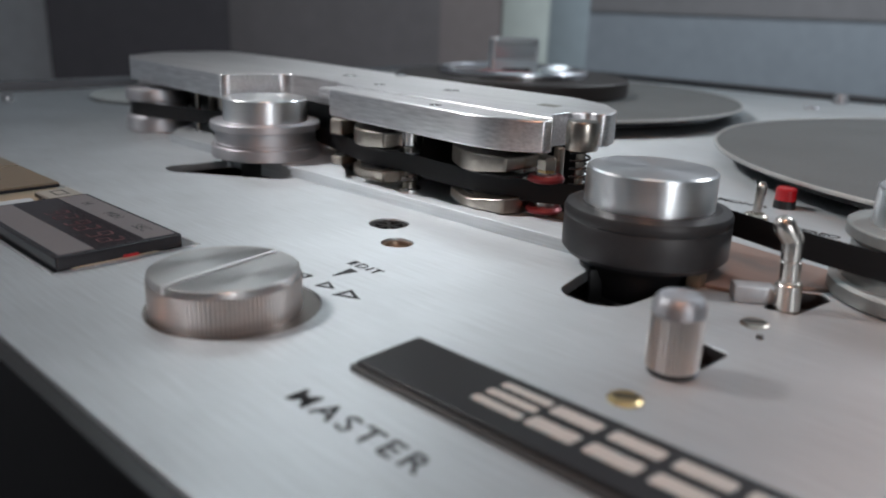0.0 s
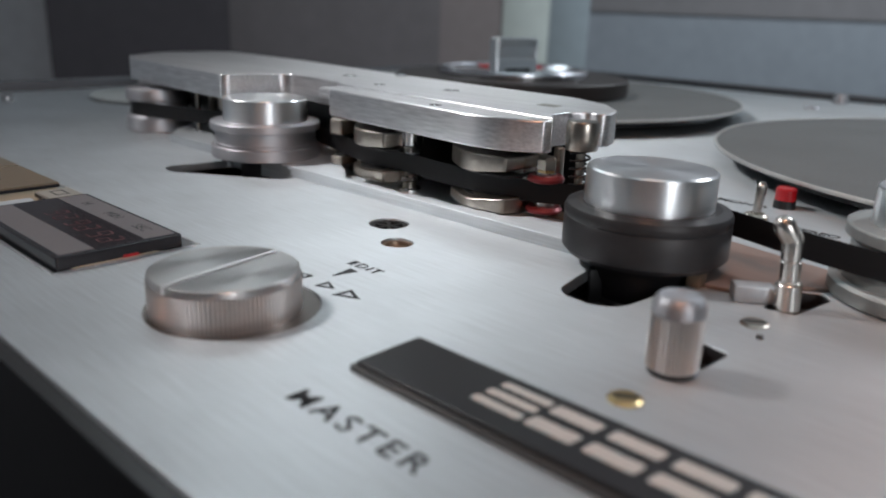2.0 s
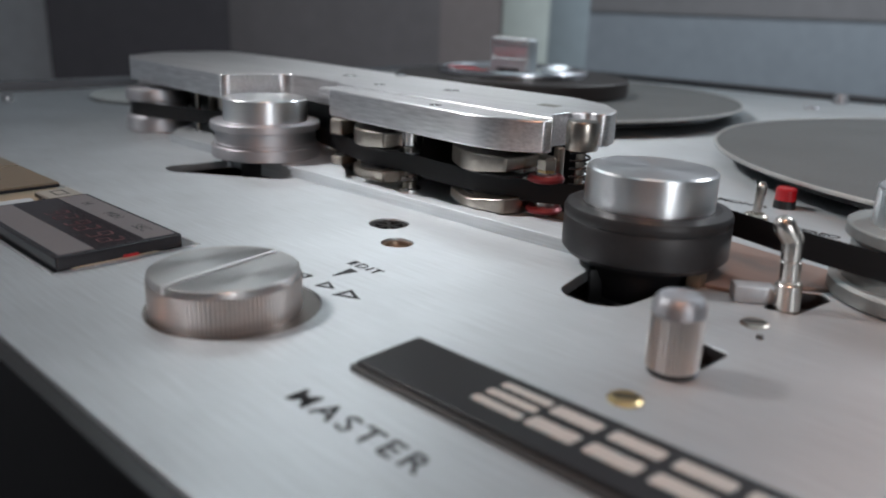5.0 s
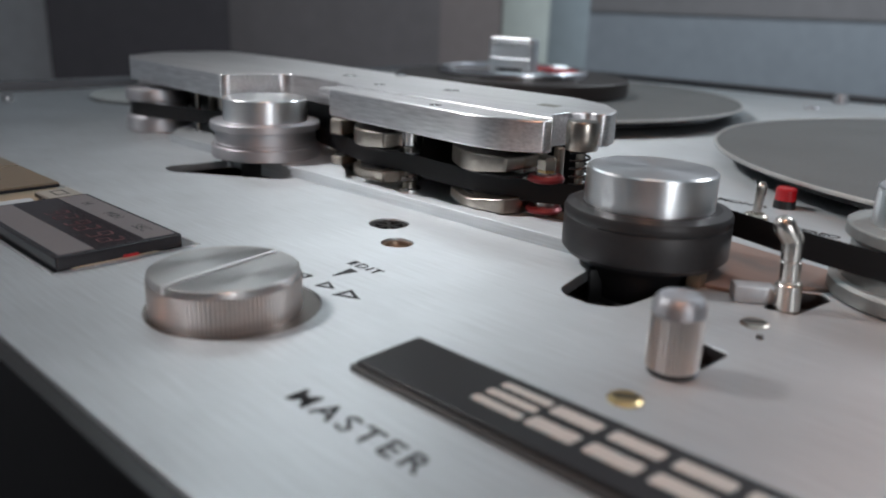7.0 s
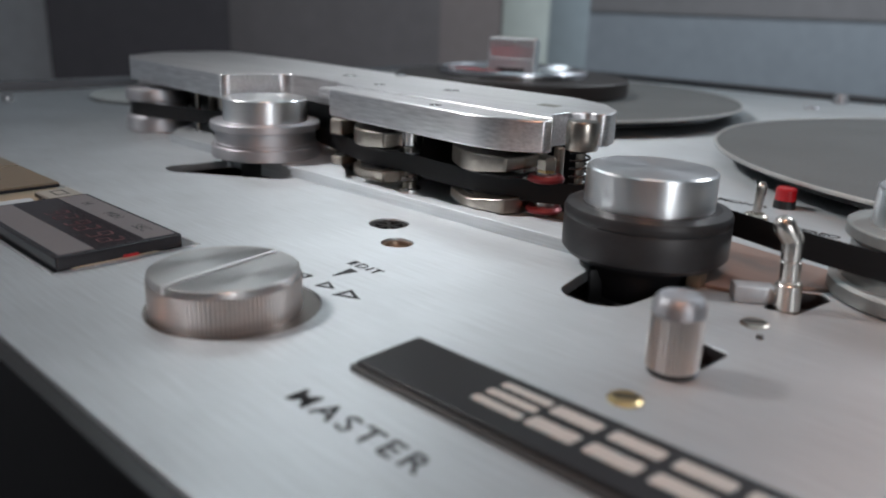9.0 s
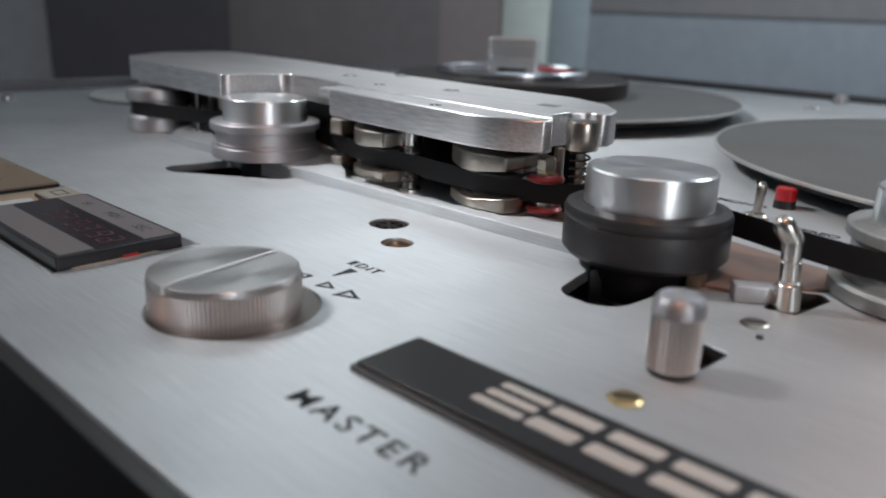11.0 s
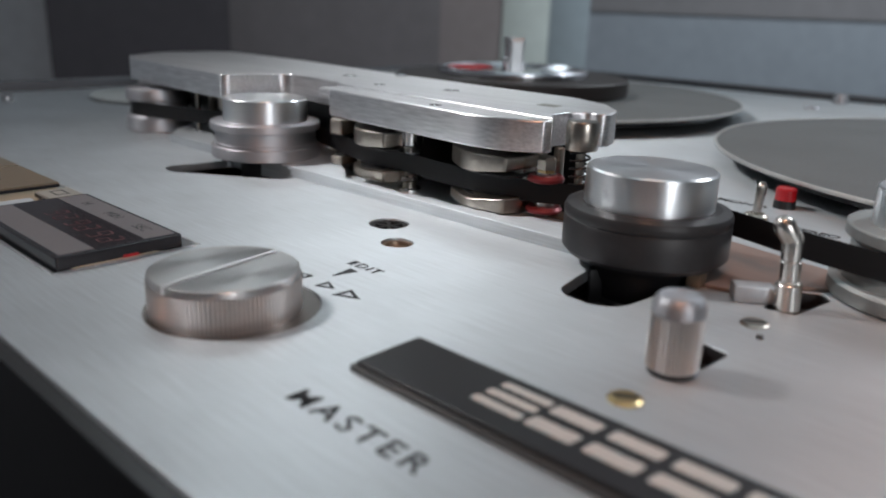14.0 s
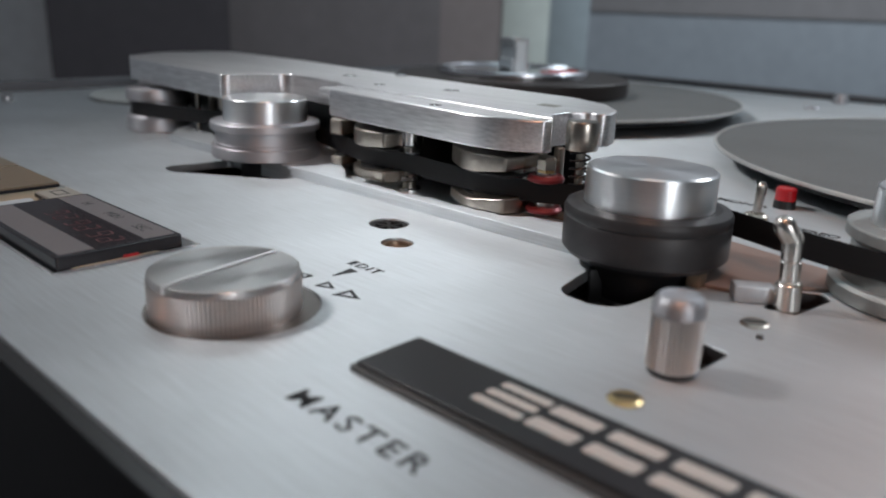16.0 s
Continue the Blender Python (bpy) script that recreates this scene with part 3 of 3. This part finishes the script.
guide_pin(-0.1842, 0.1803, 0.0041, CHROME)
for x, y in ((-0.2145, 0.1850), (-0.3260, 0.1900), (-0.1290, 0.1880)):
    part("bronze_post", lathe(turned(0.0016, 0.0, 0.0226), 20), NICKEL, machine, at=(x, y, 0))
part("red_bead", lathe([(0.0016, 0.0092), (0.0022, 0.0100), (0.0022, 0.0126), (0.0016, 0.0134), (0, 0.0134)], 20), RED, machine, "small red bead on a guide post", at=(-0.3215, 0.1800, 0))
part("bead_post", lathe(turned(0.0010, 0.0036, 0.0226), 16), NICKEL, machine, at=(-0.3215, 0.1800, 0))
red = part("scrape_roller", lathe([(0.0030, 0.0), (0.0030, 0.0164), (0, 0.0164)], 32), STEEL, machine, "red scrape flutter roller with a hexagon nut", at=(-0.1275, 0.1800, 0))
for z0, z1 in ((0.0044, 0.0064), (0.0134, 0.0156)):
    part("red_flange", lathe([(0.0040, z0), (0.0053, z0 + 0.0005), (0.0054, z1 - 0.0008), (0.0046, z1), (0, z1)], 40), ROSE, red)
part("brass_nut", lathe(turned(0.0027, 0.0156, 0.0172), 6), BRASS, red, smooth=False)
part("hex_nut", lathe([(0.0030, 0.0172), (0.0030, 0.0200), (0.0024, 0.0208), (0, 0.0208)], 6), NICKEL, red, smooth=False)
adj = part("spring_post", lathe([(0.0012, 0.0), (0.0012, 0.0236), (0.0044, 0.0236), (0.0046, 0.0240), (0.0046, 0.0310), (0.0042, 0.0317), (0, 0.0317)], 40), NICKEL, machine, "nickel adjusting post over a coil spring", at=(-0.1190, 0.1840, 0))
sp = bmesh.new()
prev = None
for k in range(12 * 5 + 1):
    a = 2 * math.pi * k / 12
    z = 0.0120 + 0.0115 * k / 60
    ringv = []
    for j in range(6):
        b = 2 * math.pi * j / 6
        rr = 0.0027 + 0.00035 * math.cos(b)
        ringv.append(sp.verts.new((rr * math.cos(a), rr * math.sin(a), z + 0.00035 * math.sin(b))))
    if prev:
        for j in range(6):
            sp.faces.new((prev[j], prev[(j + 1) % 6], ringv[(j + 1) % 6], ringv[j]))
    prev = ringv
part("coil_spring", sp, BLACK, adj, "dark coil spring")
part("copper_foot", box(-0.006, -0.005, 0.0024, 0.006, 0.005, 0.0040, 0.0004), COPPER, adj)

ZT, ZB = 0.0325, 0.0228
cover = part("head_cover", slab(rounded([(-0.3700, 0.1725, 0.006), (-0.2765, 0.1660, 0.004), (-0.2700, 0.1925, 0.006), (-0.2350, 0.1905, 0.004), (-0.2260, 0.1850, 0.0012), (-0.1235, 0.1762, 0.0005), (-0.1292, 0.1830, 0.004), (-0.1290, 0.1915, 0.003), (-0.1255, 0.1962, 0.003), (-0.1180, 0.1950, 0.003), (-0.1225, 0.2080, 0.016), (-0.1345, 0.2205, 0.012), (-0.1520, 0.2280, 0.012), (-0.2450, 0.2350, 0.05), (-0.3300, 0.2480, 0.05), (-0.4130, 0.2500, 0.012), (-0.4130, 0.2100, 0.020), (-0.3920, 0.1830, 0.010)], 8), ZB, ZT, 0.0005, (), 4), COVER, machine, "machined aluminium head cover with chamfered edges")
part("cover_flap", slab(rounded([(-0.2165, 0.1714, 0.0012), (-0.1370, 0.1640, 0.036), (-0.1238, 0.1728, 0.0016), (-0.1238, 0.1760, 0.0004), (-0.2165, 0.1840, 0.0004)], 8), ZB, ZT - 0.0004, 0.0008, (), 4), COVER, cover, "hinged front flap of the head cover")
part("flap_lip", slab(rounded([(-0.2235, 0.1722, 0.0014), (-0.2167, 0.1716, 0.0003), (-0.2167, 0.1841, 0.0003), (-0.2235, 0.1846, 0.0006)]), ZT - 0.0042, ZT - 0.0004, 0.0009, (), 3), COVER, cover)
# no holes are cut: flush black discs stand for their shade
for x, y, r, z in ((-0.2518, 0.2109, 0.0030, ZT), (-0.2171, 0.1961, 0.0022, ZT), (-0.1897, 0.2061, 0.0029, ZT), (-0.1642, 0.1712, 0.0020, ZT - 0.0004)):
    sk = part("screw_hole_disc", lathe([(r, z - 0.0006), (r, z + 0.00005), (r * 0.95, z + 0.00006), (0, z + 0.00006)], 28), INK, cover, "flush black disc standing for a shaded screw hole", at=(x, y, 0))
    part("screw_core", lathe([(r * 0.5, z), (r * 0.5, z + 0.0001), (r * 0.3, z + 0.0003), (0, z + 0.0003)], 12), CHROME, sk, at=(r * 0.25, -r * 0.1, 0))
part("cap_screw", lathe([(0.0024, ZT - 0.0005), (0.0024, ZT + 0.0008), (0.0018, ZT + 0.0013), (0, ZT + 0.0013)], 20), CHROME, cover, "bright screw on the head cover", at=(-0.2383, 0.2270, 0))
part("maker_patch", slab(rect(-0.1460, 0.1975, -0.1390, 0.2025), ZT - 0.0001, ZT + 0.00006, 0.00001, (), 0), NICKEL, cover, "faint worn patch", smooth=False)
for x, y in ((-0.3900, 0.2200), (-0.1500, 0.2150), (-0.2500, 0.2200)):
    part("cover_pillar", lathe(turned(0.0045, 0.0, ZB + 0.0005), 24), STEEL, cover, at=(x, y, 0))
part("inner_wall", box(-0.3960, 0.2020, 0.0024, -0.2300, 0.2050, ZB), BLACK, cover, "black inner wall below the cover", smooth=False)

# added black filler gives the narrow slot the shade of an open depth
part("slot_dark_fill", slab(rounded([(-0.3332, 0.1583, 0.0006), (-0.3308, 0.1583, 0.0006), (-0.3303, 0.1697, 0.0006), (-0.3327, 0.1697, 0.0006)]), -0.0030, -0.0012, 0.0001), BLACK, machine)

# added black floors and wall rings stand for the shade inside these slots
for nm, outline in (("slot_dark_floor", slot_k), ("slot_dark_floor", slot_p)):
    part(nm, slab([(x, y) for x, y in outline], -0.0060, -0.0040, 0.0001), RUBBER, machine)
    mx, my = sum(x for x, y in outline) / len(outline), sum(y for x, y in outline) / len(outline)
    inner = [(mx + (x - mx) * 0.88, my + (y - my) * 0.93) for x, y in outline]
    part("slot_dark_ring", slab(list(outline), -0.0042, -0.0002, 0.00005, [inner], 1), RUBBER, machine, "added black ring standing for shade on the slot walls")

# left tape guide
lg = part("tape_guide", lathe([(0.0144, 0.0), (0.0150, 0.0006), (0.0150, 0.0068), (0.0144, 0.0076), (0.0125, 0.0078), (0.0125, 0.0142), (0.0, 0.0142)], 64), SATIN, machine, "flanged tape guide under the cover end", at=(*LGUIDE, 0))
part("upper_flange", lathe([(0.0125, 0.0142), (0.0146, 0.0147), (0.0149, 0.0180), (0.0143, 0.0198), (0.0, 0.0205)], 64), SATIN, lg)
part("deck_ring", lathe([(0.0465, 0.0), (0.0470, 0.0004), (0.0470, 0.0016), (0.0462, 0.0020), (0, 0.0020)], 80), DULLZINC, machine, "low round plate beside the tape guide", at=(-0.4720, 0.2440, 0))
ten = part("tension_roller", lathe([(0.0100, 0.0020), (0.0110, 0.0026), (0.0110, 0.0060), (0.0090, 0.0066), (0.0090, 0.0140), (0.0110, 0.0146), (0.0108, 0.0180), (0, 0.0186)], 48), ZINC, machine, "pale tension roller on its round plate", at=(-0.4980, 0.2470, 0))

# knurled knob, bent lever, toggle switch, red button
kn = bmesh.new()
N = 32
rows_k = []
for i in range(2 * N):
    a = math.pi * i / N
    r = 0.0047 if i % 2 else 0.00425
    rows_k.append([kn.verts.new((r * math.cos(a), r * math.sin(a), z)) for z in (0.0010, 0.0112)])
for i in range(2 * N):
    j = (i + 1) % (2 * N)
    kn.faces.new((rows_k[i][0], rows_k[j][0], rows_k[j][1], rows_k[i][1]))
small_knob = part("knurled_knob", kn, KNURL, machine, "small knurled aluminium knob", at=(-0.0545, 0.1195, 0), smooth=False)
part("knob_top", lathe([(0.0044, 0.0110), (0.0047, 0.0113), (0.0047, 0.0126), (0.0043, 0.0138), (0.0036, 0.0145), (0, 0.0146)], 48), SATIN, small_knob)
part("knob_foot", lathe([(0.0042, -0.002), (0.0043, 0.0012), (0, 0.0012)], 40), RUBBER, small_knob, "dark foot ring")

pin = part("lever_pin", lathe([(0.0028, -0.004), (0.0028, 0.0056), (0.0025, 0.0060), (0.00215, 0.0062), (0.00215, 0.0106), (0.0019, 0.0108), (0.0019, 0.0111), (0.0022, 0.0113), (0.0022, 0.0152), (0.0020, 0.0164), (0.0016, 0.0172), (0.0009, 0.0176), (0, 0.0177)], 40), STEEL, machine, "polished steel lever pin with a bent tip", at=(-0.0520, 0.1676, 0))
tip = part("bent_tip", lathe([(0.0, -0.0020), (0.0016, -0.0014), (0.0022, 0.0), (0.0023, 0.0028), (0.0023, 0.0038), (0.0020, 0.0048), (0.0014, 0.0056), (0.0007, 0.0059), (0, 0.0060)], 32), STEEL, pin, at=(0.0, 0.0, 0.0153))
tip.rotation_euler = Euler((radians(12), radians(-30), 0))
pin.rotation_euler = (0, radians(-4), 0)
STOPGREY = node_mat("dull_grey_casting", (0.50, 0.52, 0.54), 0.5, 0.6, (400, 400, 400), 0.12, 0.1, 0.1)
arm = part("stop_block", box(-0.0032, -0.0026, 0.0, 0.0056, 0.0026, 0.0038, 0.0005), STOPGREY, machine, "grey cast stop block beside the lever")
arm.matrix_world = Matrix.Translation((-0.0605, 0.1660, 0)) @ Matrix.Rotation(radians(35), 4, "Z")

BROWN = node_mat("brown_grey_arm_metal", (0.27, 0.195, 0.165), 0.50, 0.2, (60, 900, 900), 0.15, 0.05, 0.1)
part("arm_plate", slab(rounded([(-0.0830, 0.2070, 0.0015), (-0.0615, 0.2020, 0.0015), (-0.0505, 0.2000, 0.0015), (-0.0462, 0.1890, 0.0010), (-0.0500, 0.1845, 0.0010), (-0.0562, 0.1810, 0.0010), (-0.0575, 0.1690, 0.0010), (-0.0710, 0.1660, 0.0015)]), 0.0, 0.0010, 0.0002), BROWN, machine, "brownish plate of the pressure arm")

sw = part("toggle_switch", lathe([(0.0038, 0.0), (0.0038, 0.0008), (0.0030, 0.0014), (0.0024, 0.0014), (0.0020, 0.0008), (0, 0.0008)], 32), NICKEL, machine, "steel toggle switch between its two settings", at=(-0.0896, 0.2429, 0))
lev = part("toggle_lever", lathe([(0.0013, 0.0), (0.0014, 0.0050), (0.0016, 0.0095), (0.0014, 0.0108), (0.0008, 0.0116), (0, 0.0117)], 24), STEEL, sw)
lev.rotation_euler = Euler((radians(-3), radians(2), 0))
rb = part("red_button", lathe([(0.0036, 0.0), (0.0036, 0.0026), (0.0030, 0.0030), (0, 0.0030)], 32), BLACK, machine, "small red push button on a black collar", at=(-0.0885, 0.2640, 0))
part("button_cap", lathe([(0.0033, 0.0027), (0.0034, 0.0030), (0.0033, 0.0066), (0.0029, 0.0070), (0, 0.0070)], 14), RED, rb, "red faceted cap")

# turntables and the reel
def turntable(at, label):
    d = part("turntable", lathe([(0.1482, 0.0076), (0.1490, 0.0079), (0.1490, 0.0086), (0.1484, 0.0090), (0.0, 0.0090)], 160), GREY, machine, label, at=(*at, 0))
    part("skirt", lathe([(0.1350, 0.0030), (0.1380, 0.0034), (0.1380, 0.0076), (0.1300, 0.0076)], 120), BLACK, d, "black rubber skirt under the turntable")
    part("bright_rim", slab(disc(0, 0, 0.1497, 160), 0.0079, 0.0094, 0.0004, [disc(0, 0, 0.1487, 160)], 2), PALE_RIM, d, "pale worn rim")
    part("turntable_foot", lathe([(0.0500, 0.0), (0.0500, 0.0050), (0, 0.0050)], 48), BLACK, machine, at=(*at, 0))
    return d


table = turntable(HUB, "grey turntable under the tape pack")
turntable(DISC2, "empty grey turntable")

reel = empty("tape_reel", (*HUB, 0.0090))
tagged(reel, "wound brown tape pack on a hub with a bright clamp", "tape reel")
HUBMETAL = node_mat("polished_hub_metal", (0.62, 0.63, 0.66), 0.22, 1.0, (300, 300, 300), 0.05, 0.0, 0.02)
part("tape_pack", lathe([(0.0500, 0.0004), (0.0765, 0.0004), (0.0775, 0.0014), (0.0775, 0.0096), (0.0765, 0.0106), (0.0500, 0.0106)], 128), PACK, reel, "dark brown wound tape")
part("hub_flange", lathe([(0.0490, 0.0090), (0.0504, 0.0100), (0.0510, 0.0122), (0.0507, 0.0140), (0.0494, 0.0152), (0.0474, 0.0154), (0.0456, 0.0138), (0.0240, 0.0126), (0.0200, 0.0132), (0, 0.0132)], 96), HUBMETAL, reel, "polished aluminium hub flange")
sec = [(0.0445 * math.cos(radians(a)), 0.0445 * math.sin(radians(a))) for a in range(25, 91, 5)] + [(0.026 * math.cos(radians(a)), 0.026 * math.sin(radians(a))) for a in range(90, 24, -5)]
part("red_label", slab(sec, 0.0116, 0.0143, 0.0001, (), 1), RED, reel, "red label on the hub")
CLAMP = node_mat("bright_clamp_metal", (0.66, 0.70, 0.72), 0.36, 1.0, (300, 300, 300), 0.06, 0.0, 0.05)
cl = bmesh.new()
prof = [(0.0056, 0.0118), (0.0056, 0.0205), (0.0036, 0.0216), (0.0049, 0.0292), (0.0049, 0.0300)]
prof = prof + [(-y, z) for y, z in reversed(prof)]
ends = [[cl.verts.new((x, y, z)) for y, z in prof] for x in (-0.0152, 0.0152)]
for k in range(len(prof)):
    n = (k + 1) % len(prof)
    cl.faces.new((ends[0][k], ends[0][n], ends[1][n], ends[1][k]))
cl.faces.new(ends[0][::-1])
cl.faces.new(ends[1])
bmesh.ops.recalc_face_normals(cl, faces=cl.faces)
clamp = part("hub_clamp", cl, CLAMP, reel, "bright aluminium clamp key on the hub", smooth=False)
part("clamp_top", box(-0.0157, -0.0053, 0.0306, 0.0157, 0.0053, 0.0348, 0.0010), CLAMP, clamp, smooth=False)
for s in (1, -1):
    part("clamp_cheek", box(s * 0.0155 - 0.0014, -0.0046, 0.0118, s * 0.0155 + 0.0014, 0.0046, 0.0338, 0.0012), CLAMP, clamp, smooth=False)
for s in (1, -1):
    part("clamp_slot", box(-0.0100, s * 0.0056 - 0.0003, 0.0134, 0.0100, s * 0.0056 + 0.0003, 0.0150), BLACK, clamp, smooth=False)

# the tape itself
path = [(-0.4210, 0.3980), (-0.3720, 0.2100), (-0.3690, 0.1830), (-0.3672, 0.1730), (-0.3625, 0.1675), (-0.3555, 0.1657), (-0.3480, 0.1672), (-0.3200, 0.1750), (-0.3030, 0.1800), (-0.2750, 0.1890), (-0.2640, 0.1905), (-0.2546, 0.1905), (-0.2440, 0.1895), (-0.2280, 0.1835), (-0.2050, 0.1768), (-0.1940, 0.1760), (-0.1840, 0.1762), (-0.1765, 0.1760), (-0.1640, 0.1742), (-0.1500, 0.1735), (-0.1360, 0.1742), (-0.1275, 0.1765), (-0.1100, 0.1850), (-0.0980, 0.1895), (-0.0900, 0.1908), (-0.0820, 0.1904), (-0.0600, 0.1830), (-0.0420, 0.1785), (-0.0315, 0.1770), (-0.0220, 0.1785), (-0.0150, 0.1830), (-0.0118, 0.1900), (0.0500, 0.2900)]
tb = bmesh.new()
tv = []
for i, (x, y) in enumerate(path):
    a, b = Vector(path[max(i - 1, 0)]), Vector(path[min(i + 1, len(path) - 1)])
    nx, ny = -(b - a).normalized().y * 0.00006, (b - a).normalized().x * 0.00006
    tv.append([tb.verts.new((x + s * nx, y + s * ny, z)) for s in (1, -1) for z in (0.0078, 0.0141)])
for p, q in zip(tv, tv[1:]):
    for i, j in ((0, 1), (1, 3), (3, 2), (2, 0)):
        tb.faces.new((p[i], q[i], q[j], p[j]))
tb.faces.new((tv[0][0], tv[0][1], tv[0][3], tv[0][2]))
tb.faces.new((tv[-1][0], tv[-1][2], tv[-1][3], tv[-1][1]))
bmesh.ops.recalc_face_normals(tb, faces=tb.faces)
tape = part("magnetic_tape", tb, TAPE)
tagged(tape, "thin black magnetic tape threaded past the heads", "tape")


# ---- movement ----
def motions():
    turn = 360 / 1.308
    walk(reel, [(k * 0.2, pose(*HUB, 0.0090, 0, 0, 38.3 + turn * (k * 0.2 - 0.565))) for k in range(81)])
    walk(table, [(k * 0.2, pose(*HUB, 0, 0, 0, turn * k * 0.2)) for k in range(81)])
    for ob, at, rate in ((pinch, PINCH, -1060), (roller, ROLL, 1160), (rguide, RGUIDE, 1160)):
        walk(ob, [(k / 15, pose(*at, 0, 0, 0, rate * k / 15)) for k in range(241)])


motions()
